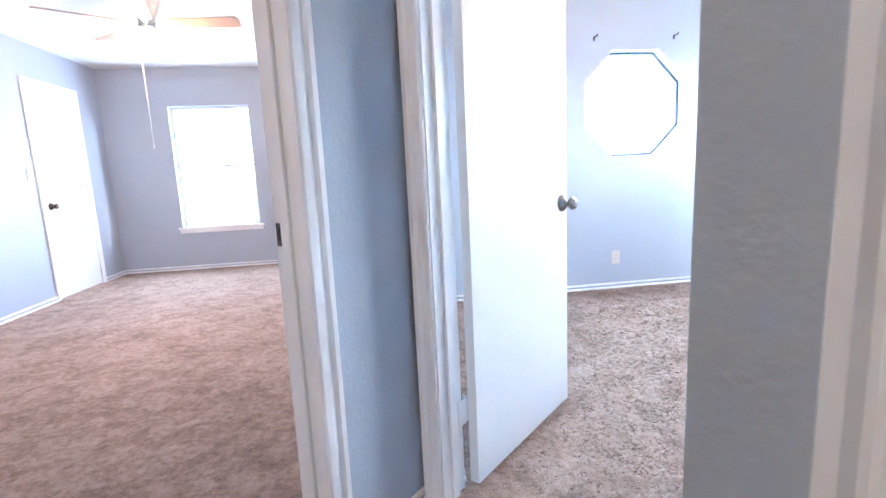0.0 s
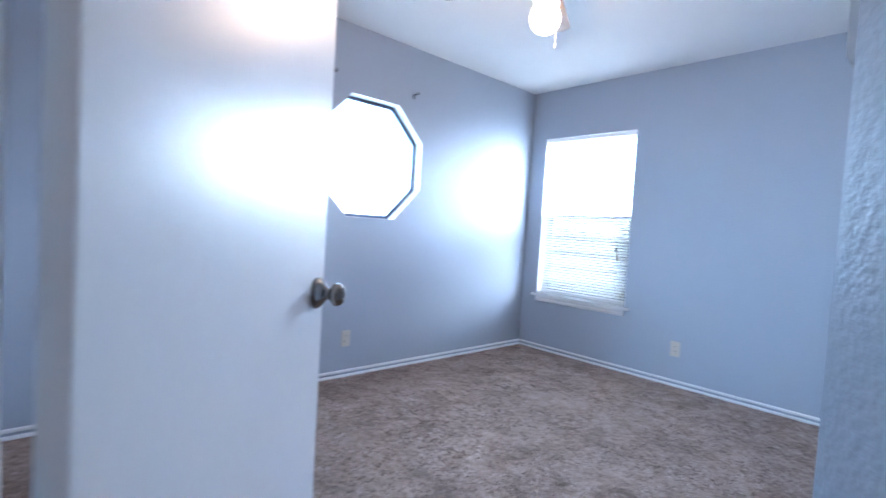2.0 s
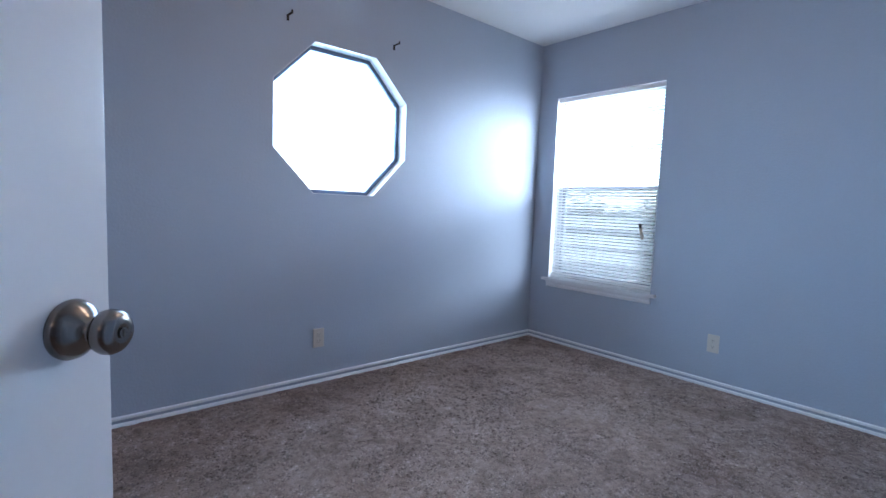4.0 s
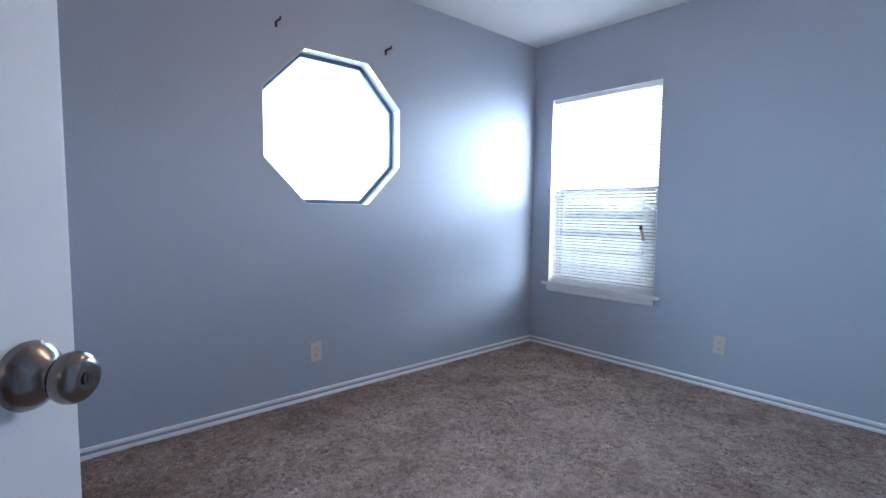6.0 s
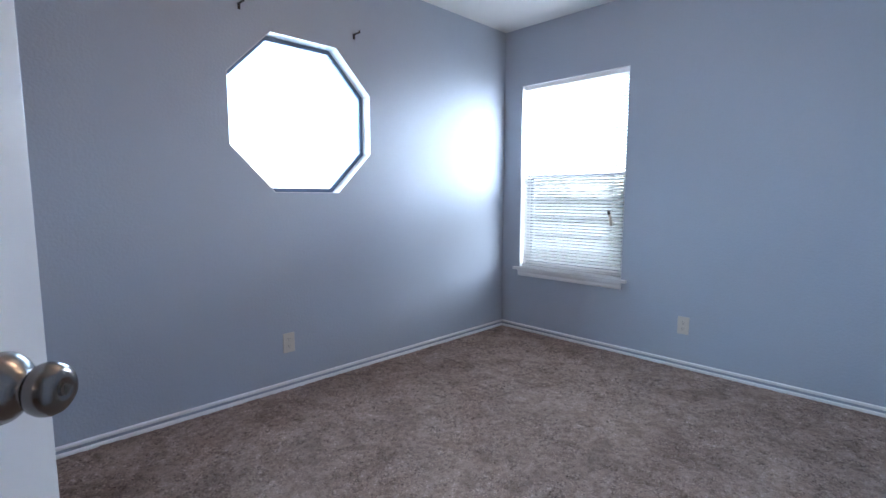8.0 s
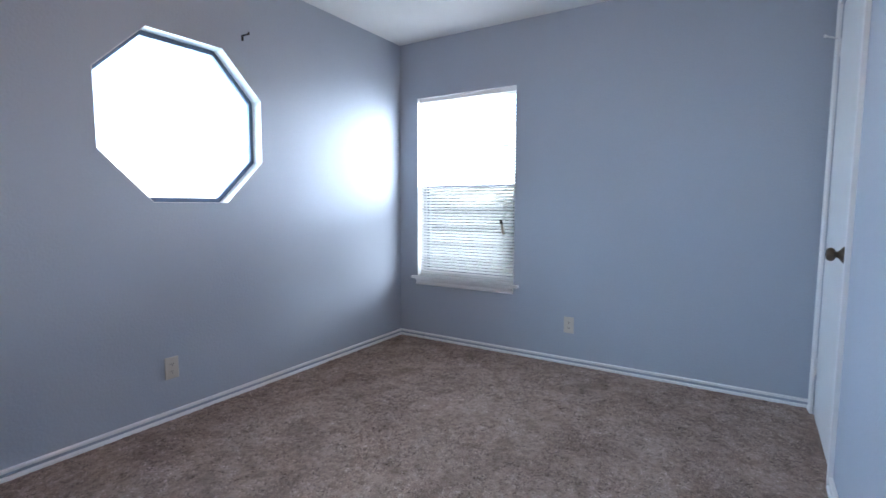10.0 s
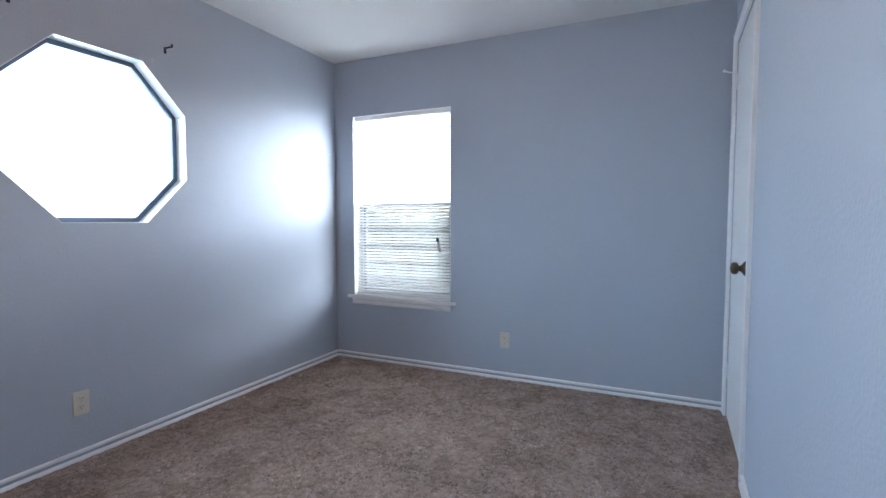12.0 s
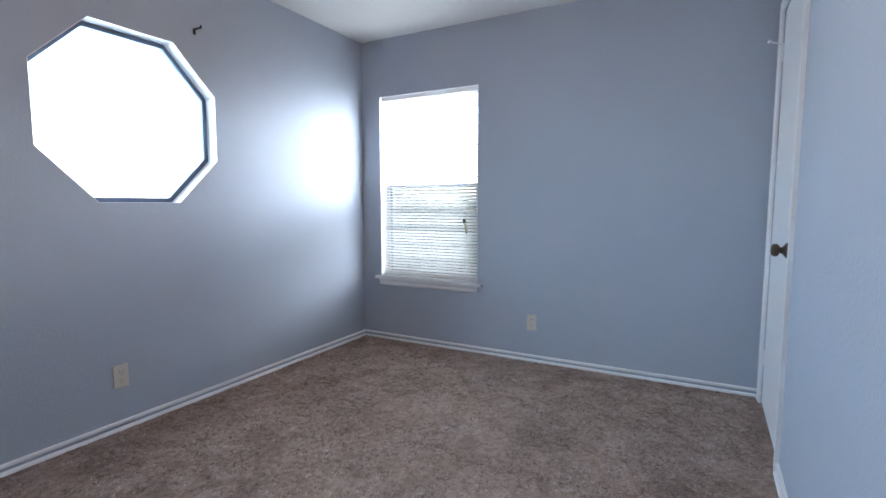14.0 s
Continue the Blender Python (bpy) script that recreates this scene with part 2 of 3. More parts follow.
def uv(u, v):
    return ((u + v) / math.sqrt(2), (v - u) / math.sqrt(2))


# ---- large structure: the blue bedroom ----
H = 2.44
CX, CY = -3.085, -2.784        # corner beside the doorway
ZB = -0.02

# octagon wall
OX0, OX1, OZ0, OZ1, OA, OB = -2.243, -1.367, 1.145, 1.989, 0.237, 0.242
bm = bmesh.new()
T = 0.14
box(bm, -3.97, OX0, 0, T, ZB, H)
box(bm, OX1, T, 0, T, ZB, H)
box(bm, OX0, OX1, 0, T, ZB, OZ0)
box(bm, OX0, OX1, 0, T, OZ1, H)
UP = Matrix(((1, 0, 0, 0), (0, 0, 1, 0), (0, 1, 0, 0), (0, 0, 0, 1)))  # outline in x and z, raised along y
for x, sx in ((OX0, 1), (OX1, -1)):
    for z, sz in ((OZ0, 1), (OZ1, -1)):
        prism(bm, [(x, z), (x + sx * OA, z), (x, z + sz * OB)], 0, T, UP)
structure("wall_north", bm, WALL, "blue-grey painted wall with an octagonal window opening", "wall")

# window wall
WY0, WY1, WZ0, WZ1 = -1.045, -0.176, 0.545, 1.997
bm = bmesh.new()
box(bm, 0, T, -3.6, WY0, ZB, H)
box(bm, 0, T, WY1, 0, ZB, H)
box(bm, 0, T, WY0, WY1, ZB, WZ0)
box(bm, 0, T, WY0, WY1, WZ1, H)
structure("wall_east", bm, WALL, "blue-grey painted wall with a tall sash window", "wall")

# closet wall, which leans a little towards the doorway
SM, SL = between((0, -2.835), (CX, CY))
DX0, DX1, DH = 0.10, 0.86, 2.14
bm = bmesh.new()
box(bm, 0, DX0, 0, 0.115, ZB, H, m=SM)
box(bm, DX1, SL, 0, 0.115, ZB, H, m=SM)
box(bm, DX0, DX1, 0, 0.115, DH, H, m=SM)
structure("wall_south", bm, WALL, "blue-grey painted wall with a closet door", "wall")
bm = bmesh.new()
box(bm, -0.1, SL, 0.75, 0.85, ZB, H, m=SM)
box(bm, 1.3, 1.4, 0.115, 0.75, ZB, H, m=SM)
structure("wall_closet", bm, WALL, "plain closet back wall", "wall")

# diagonal wall with the doorway, and its thick end beside the switch
JL, JR, VI, VH, DT = -0.998, -0.225, -4.295, -4.413, 2.045
bm = bmesh.new()
box(bm, -1.20, JL - 0.018, VH, VI, ZB, H, m=DIAG)
box(bm, JL - 0.018, JR + 0.018, VH, VI, DT + 0.018, H, m=DIAG)
UC = (CX - CY) / math.sqrt(2)
VC = (CX + CY) / math.sqrt(2)
e1 = SM @ Vector((SL - 0.22, 0.02, 0))
prism(bm, [uv(JR + 0.018, VH), uv(-0.05, VH), (e1.x, e1.y), (CX, CY), uv(UC, VI + 0.001), uv(JR + 0.018, VI)], ZB, H)
structure("wall_diagonal", bm, ROUGH_WALL, "blue-grey textured diagonal wall around the bedroom doorway", "wall")

bm = bmesh.new()
box(bm, -3.97, -3.75, -2.315, 2.6, ZB, H)
structure("wall_west", bm, WALL, "blue-grey painted wall between the bedrooms", "wall")

# hall
bm = bmesh.new()
LV1, LV0 = -4.80, -5.565
box(bm, -1.19, -1.075, LV1 + 0.018, VH, ZB, H, m=DIAG)
box(bm, -1.19, -1.075, LV0 - 0.018, LV1 + 0.018, DT + 0.018, H, m=DIAG)
box(bm, -1.19, -1.075, -7.2, LV0 - 0.018, ZB, H, m=DIAG)
structure("wall_hall_left", bm, WALL, "blue-grey hall wall with a bedroom doorway", "wall")
bm = bmesh.new()
box(bm, -0.199, -0.05, -5.106, VH - 0.0005, ZB, H, m=DIAG)
box(bm, -0.05, 1.2, -5.106, -4.99, ZB, H, m=DIAG)
structure("wall_hall_right", bm, WALL, "blue-grey textured hall wall ending in a corner", "wall")
bm = bmesh.new()
box(bm, 1.2, 1.3, -7.2, -4.99, ZB, H, m=DIAG)
box(bm, -1.19, 1.3, -7.3, -7.2, ZB, H, m=DIAG)
structure("wall_hall_end", bm, WALL, "plain blue-grey hall end wall", "wall")

# the other bedroom
BW, BN, BS = -7.065, 2.492, -3.3
BX0, BX1 = -6.33, -5.41
bm = bmesh.new()
box(bm, BW - T, BX0, BN, BN + T, ZB, H)
box(bm, BX1, -3.97, BN, BN + T, ZB, H)
box(bm, BX0, BX1, BN, BN + T, ZB, WZ0)
box(bm, BX0, BX1, BN, BN + T, WZ1, H)
structure("wall_bedroom_north", bm, WALL, "blue-grey bedroom wall with a bright window", "wall")
bm = bmesh.new()
BD0, BD1 = 1.25, 1.99
box(bm, BW - T, BW, BS, BD0, ZB, H)
box(bm, BW - T, BW, BD1, BN, ZB, H)
box(bm, BW - T, BW, BD0, BD1, 2.06, H)
structure("wall_bedroom_west", bm, WALL, "blue-grey bedroom wall with a white closet door", "wall")
bm = bmesh.new()
box(bm, BW - T, -4.98, BS - 0.1, BS, ZB, H)
structure("wall_bedroom_south", bm, WALL, "plain blue-grey bedroom wall", "wall")

# floor and ceilings
def sheet(bm, x0, x1, y0, y1, z, n):
    bmesh.ops.create_grid(bm, x_segments=n, y_segments=n, size=0.5,
                          matrix=Matrix.Translation(((x0 + x1) / 2, (y0 + y1) / 2, z)) @ Matrix.Diagonal((x1 - x0, y1 - y0, 1, 1)))

FLOOR = 0.026
bm = bmesh.new()
sheet(bm, -3.95, 0.05, -2.95, 0.05, FLOOR, 400)
sheet(bm, -8, 0.05, -7, -2.95, FLOOR, 220)
sheet(bm, -8, -3.95, -2.95, 2.55, FLOOR, 220)
for v in bm.verts:
    p = v.co
    v.co.z += 0.002 * noise.noise(p * 4) + 0.002 * noise.noise(p * 18) + 0.003 * noise.noise(p * 47)
structure("floor", bm, CARPET, "brown plush wall-to-wall carpet", "carpet", smooth=True)
bm = bmesh.new()
box(bm, -8, 0.14, -7, 0.14, H, H + 0.1)
box(bm, -8, -3.86, 0.14, 2.63, H, H + 0.1)
structure("ceiling", bm, CEIL, "white textured ceiling", "ceiling")

# ---- baseboards ----
SHOE = [(0.0, 0.0), (0.019, 0.0), (0.019, 0.030), (0.017, 0.038), (0.012, 0.043), (0.0, 0.044)]
# the band between the white strips takes the wall's blue-grey
BAND = [(0.0, 0.044), (0.004, 0.044), (0.004, 0.060), (0.0, 0.060)]
BEAD = [(0.0, 0.060), (0.012, 0.060), (0.014, 0.064), (0.014, 0.071), (0.011, 0.075), (0.0, 0.076)]


def baseboard(p, q, label="white baseboard with a grey groove along the wall"):
    m, n = between(p, q, -0.003)
    root = thing("baseboard", label, "baseboard", kind="structure")
    for name, prof, mat in (("shoe_strip", SHOE, TRIM), ("groove", BAND, WALL), ("top_bead", BEAD, TRIM)):
        bm = bmesh.new()
        sweep(bm, prof, 0, n, m)
        part(name, bm, mat, root)


def sp(x, y=0.0):
    v = SM @ Vector((x, y, 0))
    return (v.x, v.y)


CW = 0.057
# the board lies to the left of the way from p to q
baseboard((0.0, 0.0), (-3.75, 0.0))
baseboard((0.0, -2.835), (0.0, 0.0))
baseboard(sp(DX0 - CW), (0.0, -2.835))
baseboard((CX, CY), sp(DX1 + CW))
baseboard((-3.75, 0.0), (-3.75, -2.31))
baseboard(uv(-1.075, VH), uv(-1.075, LV1 + 0.07))
baseboard((-3.97, BN), (BW, BN))
baseboard((BW, BN), (BW, BD1 + CW))
baseboard((BW, BD0 - CW), (BW, BS))

# ---- door casings and jambs ----
CASE = [(0.0, 0.0), (0.010, 0.0), (0.014, 0.006), (0.014, 0.024), (0.010, 0.028), (0.010, 0.034), (0.017, 0.044), (0.017, 0.057), (0.0, 0.057)]


def casing(m, x0, x1, z1, wl=CW, wr=CW, name="trim"):
    """Casing on a wall face: local x along the wall, local y out of it, z up; round an opening from x0 to x1."""
    root = thing(name, "white painted moulded door casing on the wall", "door casing", kind="structure")
    for side, x, w in ((-1, x0, wl), (1, x1, wr)):
        bm = bmesh.new()
        f = m @ Matrix.Translation((x, 0, 0)) @ Matrix(((0, 0, side, 0), (0, 1, 0, 0), (1, 0, 0, 0), (0, 0, 0, 1)))
        prof = [(d, h * w / CW) for d, h in CASE]
        sweep(bm, prof, 0, z1, f, 0.0, 1.0)
        part("side_casing", bm, TRIM, root)
    bm = bmesh.new()
    sweep(bm, CASE, x0, x1, m @ Matrix.Translation((0, 0, z1)), -1.0, 1.0)
    part("head_casing", bm, TRIM, root)
    return root


def jambs(m, x0, x1, z1, depth, stop, name="trim"):
    """Jamb boards lining an opening; local y runs through the wall from 0 to depth, the stop strip lies at stop."""
    root = thing(name, "white painted door jamb lining the opening", "door jamb", kind="structure")
    for x, s in ((x0, -1), (x1, 1)):
        bm = bmesh.new()
        box(bm, min(x, x + s * 0.017), max(x, x + s * 0.017), 0.001, depth - 0.001, 0, z1, m=m)
        part("side_jamb", bm, TRIM, root)
        bm = bmesh.new()
        box(bm, min(x, x - s * 0.011), max(x, x - s * 0.011), stop, stop + 0.034, 0, z1 - 0.012, 0.002, m=m)
        part("door_stop_strip", bm, TRIM, root)
    bm = bmesh.new()
    box(bm, x0 - 0.017, x1 + 0.017, 0.001, depth - 0.001, z1 + 0.0005, z1 + 0.017, m=m)
    part("head_jamb", bm, TRIM, root)
    bm = bmesh.new()
    box(bm, x0, x1, stop, stop + 0.034, z1 - 0.011, z1, m=m)
    part("head_stop_strip", bm, TRIM, root)
    return root


# the walls' own frames: x along the wall, y out of the face towards the viewer
FRONT = DIAG @ Matrix.Translation((0, VH, 0)) @ Matrix.Diagonal((1, -1, 1, 1))
casing(FRONT, JL - 0.004, JR - 0.012, DT, 0.063, 0.042)
jambs(DIAG @ Matrix.Translation((0, VH, 0)), JL, JR, DT, VI - VH, 0.042)
LEFT = DIAG @ Matrix(((0, 1, 0, -1.075), (1, 0, 0, 0), (0, 0, 1, 0), (0, 0, 0, 1)))
casing(LEFT, LV0, LV1, DT, CW, 0.065)
jambs(DIAG @ Matrix(((0, -1, 0, -1.075), (1, 0, 0, 0), (0, 0, 1, 0), (0, 0, 0, 1))), LV0, LV1, DT, 0.115, 0.042)
SOUTH = SM @ Matrix.Diagonal((1, -1, 1, 1))
casing(SOUTH, DX0, DX1, DH)
jambs(SM, DX0, DX1, DH, 0.115, 0.045)
casing(DIAG @ Matrix.Translation((0, -5.106, 0)) @ Matrix.Diagonal((1, -1, 1, 1)), -0.061, 0.70, DT)
WEST = Matrix(((0, 1, 0, BW), (1, 0, 0, 0), (0, 0, 1, 0), (0, 0, 0, 1)))
casing(WEST, BD0, BD1, 2.06)

# ---- doors ----
KNOB = [(0.0, 0.0), (0.036, 0.0), (0.0368, 0.004), (0.0345, 0.010), (0.0285, 0.017), (0.0205, 0.023), (0.0145, 0.028), (0.0125, 0.033), (0.0135, 0.036),
        (0.0205, 0.039), (0.0255, 0.044), (0.0272, 0.050), (0.0268, 0.056), (0.0240, 0.062), (0.0190, 0.0665), (0.0105, 0.068), (0.008, 0.067), (0.0, 0.067)]


def knob(m, mat, parent, label):
    bm = bmesh.new()
    lathe(bm, KNOB, 40, m)
    k = part("door_knob", bm, mat, parent, label, smooth=True)
    bm = bmesh.new()
    lathe(bm, [(0.0, 0.0665), (0.0062, 0.0665), (0.0062, 0.0685), (0.0, 0.0685)], 20, m)
    part("lock_ring", bm, mat, k)
    bm = bmesh.new()
    box(bm, -0.0008, 0.0008, -0.0045, 0.0045, 0.068, 0.0692, m=m)
    part("key_slot", bm, SLOT, k)
    return k


def hinge(m, mat, parent):
    """Barrel along z with two leaves on the local x=0 plane."""
    bm = bmesh.new()
    lathe(bm, [(0, -0.045), (0.006, -0.045), (0.006, 0.045), (0, 0.045)], 12, m)
    lathe(bm, [(0, 0.045), (0.0045, 0.045), (0.0045, 0.052), (0, 0.054)], 12, m)
    box(bm, -0.0015, 0.0015, 0.0, 0.03, -0.044, 0.044, m=m)
    return part("hinge", bm, mat, parent)


def leaf(m, width, height, parent, thick=0.035):
    bm = bmesh.new()
    box(bm, 0, width, 0, thick, 0.034, height, 0.0015, m=m)
    return part("door_leaf", bm, DOOR, parent)


# open bedroom door: local x along the leaf, the hall face at y=0
door = thing("door_1", "white flush bedroom door standing open with a satin nickel knob", "door", kind="structure")
DM = DIAG @ Matrix.Translation((-0.958, -4.268, 0)) @ Matrix.Rotation(radians(89.15), 4, "Z")
leaf(DM, 0.745, 2.032, door)
OUTF = Matrix(((1, 0, 0, 0), (0, 0, -1, 0), (0, 1, 0, 0), (0, 0, 0, 1)))
BACKF = Matrix(((1, 0, 0, 0), (0, 0, 1, 0), (0, 1, 0, 0), (0, 0, 0, 1)))
knob(DM @ Matrix.Translation((0.685, 0, 0.935)) @ OUTF, NICKEL, door, "satin nickel privacy knob")
knob(DM @ Matrix.Translation((0.685, 0.035, 0.935)) @ BACKF, NICKEL, door, "satin nickel privacy knob")
bm = bmesh.new()
box(bm, 0.7445, 0.7465, 0.006, 0.029, 0.905, 0.965, m=DM)
box(bm, 0.746, 0.755, 0.011, 0.024, 0.925, 0.945, 0.002, m=DM)
part("latch_plate", bm, NICKEL, door)
for z in (0.30, 1.85):
    hinge(DM @ Matrix.Translation((-0.012, 0.041, z)) @ Matrix.Rotation(radians(-90), 4, "Z"), TRIM, door)
    bm = bmesh.new()
    box(bm, -0.055, -0.012, 0.0335, 0.0355, z - 0.044, z + 0.044, m=DM)
    part("hinge_leaf", bm, TRIM, door)

# closet door
cdoor = thing("door_2", "white flush closet door, closed, with an aged brass knob", "door", kind="structure")
CM = SM @ Matrix.Translation((DX0 + 0.003, 0.004, 0))
leaf(CM, DX1 - DX0 - 0.006, DH - 0.004, cdoor)
knob(CM @ Matrix.Translation((0.690, 0, 0.945)) @ OUTF, BRASS, cdoor, "aged brass knob")
for z in (0.29, 1.93):
    hinge(CM @ Matrix.Translation((0.0, -0.011, z)), TRIM, cdoor)

# closet door of the other bedroom
bdoor = thing("door_3", "white flush closet door, closed, in the other bedroom", "door", kind="structure")
BM_ = Matrix.Translation((BW, BD0 + 0.003, 0)) @ Matrix.Rotation(radians(90), 4, "Z")
leaf(BM_, BD1 - BD0 - 0.006, 2.055, bdoor)
knob(BM_ @ Matrix.Translation((0.08, 0, 0.93)) @ OUTF, BRASS, bdoor, "aged brass knob")

for z in (0.28, 1.82):
    hinge(BM_ @ Matrix.Translation((BD1 - BD0 - 0.004, -0.004, z)), TRIM, bdoor)

# ---- windows ----
win = thing("window_1", "white sash window with a half insect screen and a wooden sill", "window", kind="structure")
bm = bmesh.new()
FX0, FX1 = 0.085, 0.135
for y0, y1, z0, z1 in ((WY0, WY0 + 0.03, WZ0, WZ1), (WY1 - 0.03, WY1, WZ0, WZ1), (WY0 + 0.03, WY1 - 0.03, WZ0, WZ0 + 0.035), (WY0 + 0.03, WY1 - 0.03, WZ1 - 0.03, WZ1)):
    box(bm, FX0, FX1, y0, y1, z0, z1)
part("window_frame", bm, SASH, win)
bm = bmesh.new()
box(bm, 0.088, 0.13, WY0 + 0.03, WY1 - 0.03, 1.268, 1.300, 0.003)
part("meeting_rail", bm, ALU, win)
for y0, y1, z0, z1 in ((WY0 + 0.0005, WY0 + 0.0035, WZ0 + 0.007, WZ1 - 0.004), (WY1 - 0.0035, WY1 - 0.0005, WZ0 + 0.007, WZ1 - 0.004),
                       (WY0 + 0.0005, WY1 - 0.0005, WZ1 - 0.0035, WZ1 - 0.0005)):
    bm = bmesh.new()
    box(bm, -0.001, 0.084, y0, y1, z0, z1)
    part("window_reveal", bm, TRIM, win)
for y0, y1 in ((WY0 + 0.0305, WY0 + 0.058), (WY1 - 0.058, WY1 - 0.0305)):
    bm = bmesh.new()
    box(bm, 0.096, 0.127, y0, y1, WZ0 + 0.036, 1.267, 0.003)
    part("sash_stile", bm, ALU, win)
bm = bmesh.new()
box(bm, 0.096, 0.127, WY0 + 0.059, WY1 - 0.059, WZ0 + 0.036, WZ0 + 0.066, 0.003)
part("sash_rail", bm, ALU, win)
for z0, z1, x in ((WZ0 + 0.035, 1.268, 0.105), (1.30, WZ1 - 0.03, 0.118)):
    bm = bmesh.new()
    box(bm, x, x + 0.004, WY0 + 0.03, WY1 - 0.03, z0, z1)
    part("pane", bm, GLASS, win).visible_shadow = False
bm = bmesh.new()
box(bm, 0.128, 0.1295, WY0 + 0.03, WY1 - 0.03, WZ0 + 0.03, 1.268)
part("insect_screen", bm, SCREEN, win)
bm = bmesh.new()
box(bm, -0.035, 0.085, WY0, WY1, WZ0, WZ0 + 0.006)
box(bm, -0.036, -0.001, WY0 - 0.045, WY1 + 0.045, WZ0 - 0.016, WZ0 + 0.006, 0.004)
part("window_sill", bm, TRIM, win)
bm = bmesh.new()
m, n = between((-0.0, WY0), (0.0, WY1 + 0.008), WZ0 - 0.066)
sweep(bm, [(0.0, 0.0), (0.008, 0.0), (0.014, 0.012), (0.012, 0.030), (0.019, 0.040), (0.019, 0.048), (0.0, 0.048)], 0, n, m)
part("apron", bm, TRIM, win)

blind = thing("mini_blind", "white aluminium mini blind lowered with open slats in the window", "window blind")
bm = bmesh.new()
box(bm, 0.020, 0.052, WY0 + 0.006, WY1 - 0.006, WZ1 - 0.034, WZ1 - 0.002, 0.002)
part("head_rail", bm, WHITE, blind)
bm = bmesh.new()
box(bm, 0.024, 0.048, WY0 + 0.008, WY1 - 0.008, WZ0 + 0.016, WZ0 + 0.030, 0.003)
part("bottom_rail", bm, SLAT, blind)
me = None
k, z = 0, WZ0 + 0.046
while z < WZ1 - 0.045:
    if me is None:
        bm = bmesh.new()
        prev = None
        w = (WY1 - WY0 - 0.02) / 2
        for i in range(6):
            a = -0.0125 + 0.025 * i / 5
            h = 0.0022 * (1 - (a / 0.0125) ** 2)
            cur = [bm.verts.new((a, -w, h)), bm.verts.new((a, w, h))]
            if prev:
                bm.faces.new((prev[0], cur[0], cur[1], prev[1]))
            prev = cur
        bmesh.ops.solidify(bm, geom=bm.faces[:], thickness=0.0004)
        ob = part("slat", bm, SLAT, blind)
        me = ob.data
    else:
        ob = new("slat", me)
        ob.parent = blind
    ob.matrix_world = pose(0.036, (WY0 + WY1) / 2, z, 0, -36, 0)
    z += 0.0235
    k += 1
for y in (WY0 + 0.10, WY1 - 0.10):
    bm = bmesh.new()
    for x in (0.0235, 0.0485):
        box(bm, x - 0.0006, x + 0.0006, y - 0.0012, y + 0.0012, WZ0 + 0.02, WZ1 - 0.02)
    part("ladder_cord", bm, SLAT, blind)
bm = bmesh.new()
lathe(bm, [(0, -0.058), (0.011, -0.058), (0.012, -0.04), (0.010, 0.02), (0, 0.025)], 12, pose(-0.004, -0.947, 0.980, -15, 0, 0))
t0 = part("cord_tassel", bm, PLATE, blind, "ivory plastic cord tassel", smooth=True)
bm = bmesh.new()
lathe(bm, [(0, 0.02), (0.011, 0.02), (0.010, 0.045), (0.004, 0.055), (0, 0.055)], 12, pose(-0.004, -0.947, 0.980, -15, 0, 0))
part("tassel_cap", bm, SLOT, t0, smooth=True)
bm = bmesh.new()
box(bm, 0.0105, 0.0125, -0.971, -0.969, 1.03, WZ1 - 0.03)
part("lift_cord", bm, SLAT, blind)


def octagon(g):
    """The opening's outline drawn in by g."""
    s = g * 0.414
    x0, x1, z0, z1 = OX0 + g, OX1 - g, OZ0 + g, OZ1 - g
    a, b = OA - g + s, OB - g + s
    return [(x0 + a, z0), (x1 - a, z0), (x1, z0 + b), (x1, z1 - b), (x1 - a, z1), (x0 + a, z1), (x0, z1 - b), (x0, z0 + b)]


def octagon_ring(g0, g1, y0, y1, bm):
    A, B = octagon(g0), octagon(g1)
    rings = [[bm.verts.new((x, y, z)) for x, z in o] for o, y in ((A, y0), (B, y0), (B, y1), (A, y1))]
    for r in range(4):
        for i in range(8):
            j = (i + 1) % 8
            bm.faces.new((rings[r][i], rings[r][j], rings[(r + 1) % 4][j], rings[(r + 1) % 4][i]))


owin = thing("window_2", "octagonal fixed window with white reveals and a dark metal frame", "window", kind="structure")
bm = bmesh.new()
octagon_ring(-0.0, 0.003, -0.001, 0.095, bm)
part("window_reveal", bm, TRIM, owin)
bm = bmesh.new()
octagon_ring(0.0032, 0.027, 0.078, 0.100, bm)
part("window_frame", bm, DARK, owin)
bm = bmesh.new()
prism(bm, octagon(0.010), 0.088, 0.092, UP)
part("pane", bm, GLASS, owin).visible_shadow = False

bwin = thing("window_3", "white sash window in the other bedroom", "window", kind="structure")
bm = bmesh.new()
for x0, x1, z0, z1 in ((BX0, BX0 + 0.03, WZ0, WZ1), (BX1 - 0.03, BX1, WZ0, WZ1), (BX0 + 0.03, BX1 - 0.03, WZ0, WZ0 + 0.035),
                       (BX0 + 0.03, BX1 - 0.03, WZ1 - 0.03, WZ1), (BX0 + 0.03, BX1 - 0.03, 1.268, 1.300)):
    box(bm, x0, x1, BN + 0.085, BN + 0.13, z0, z1)
part("window_frame", bm, SASH, bwin)
for z0, z1 in ((WZ0 + 0.035, 1.268), (1.30, WZ1 - 0.03)):
    bm = bmesh.new()
    box(bm, BX0 + 0.03, BX1 - 0.03, BN + 0.105, BN + 0.109, z0, z1)
    part("pane", bm, GLASS, bwin).visible_shadow = False
bm = bmesh.new()
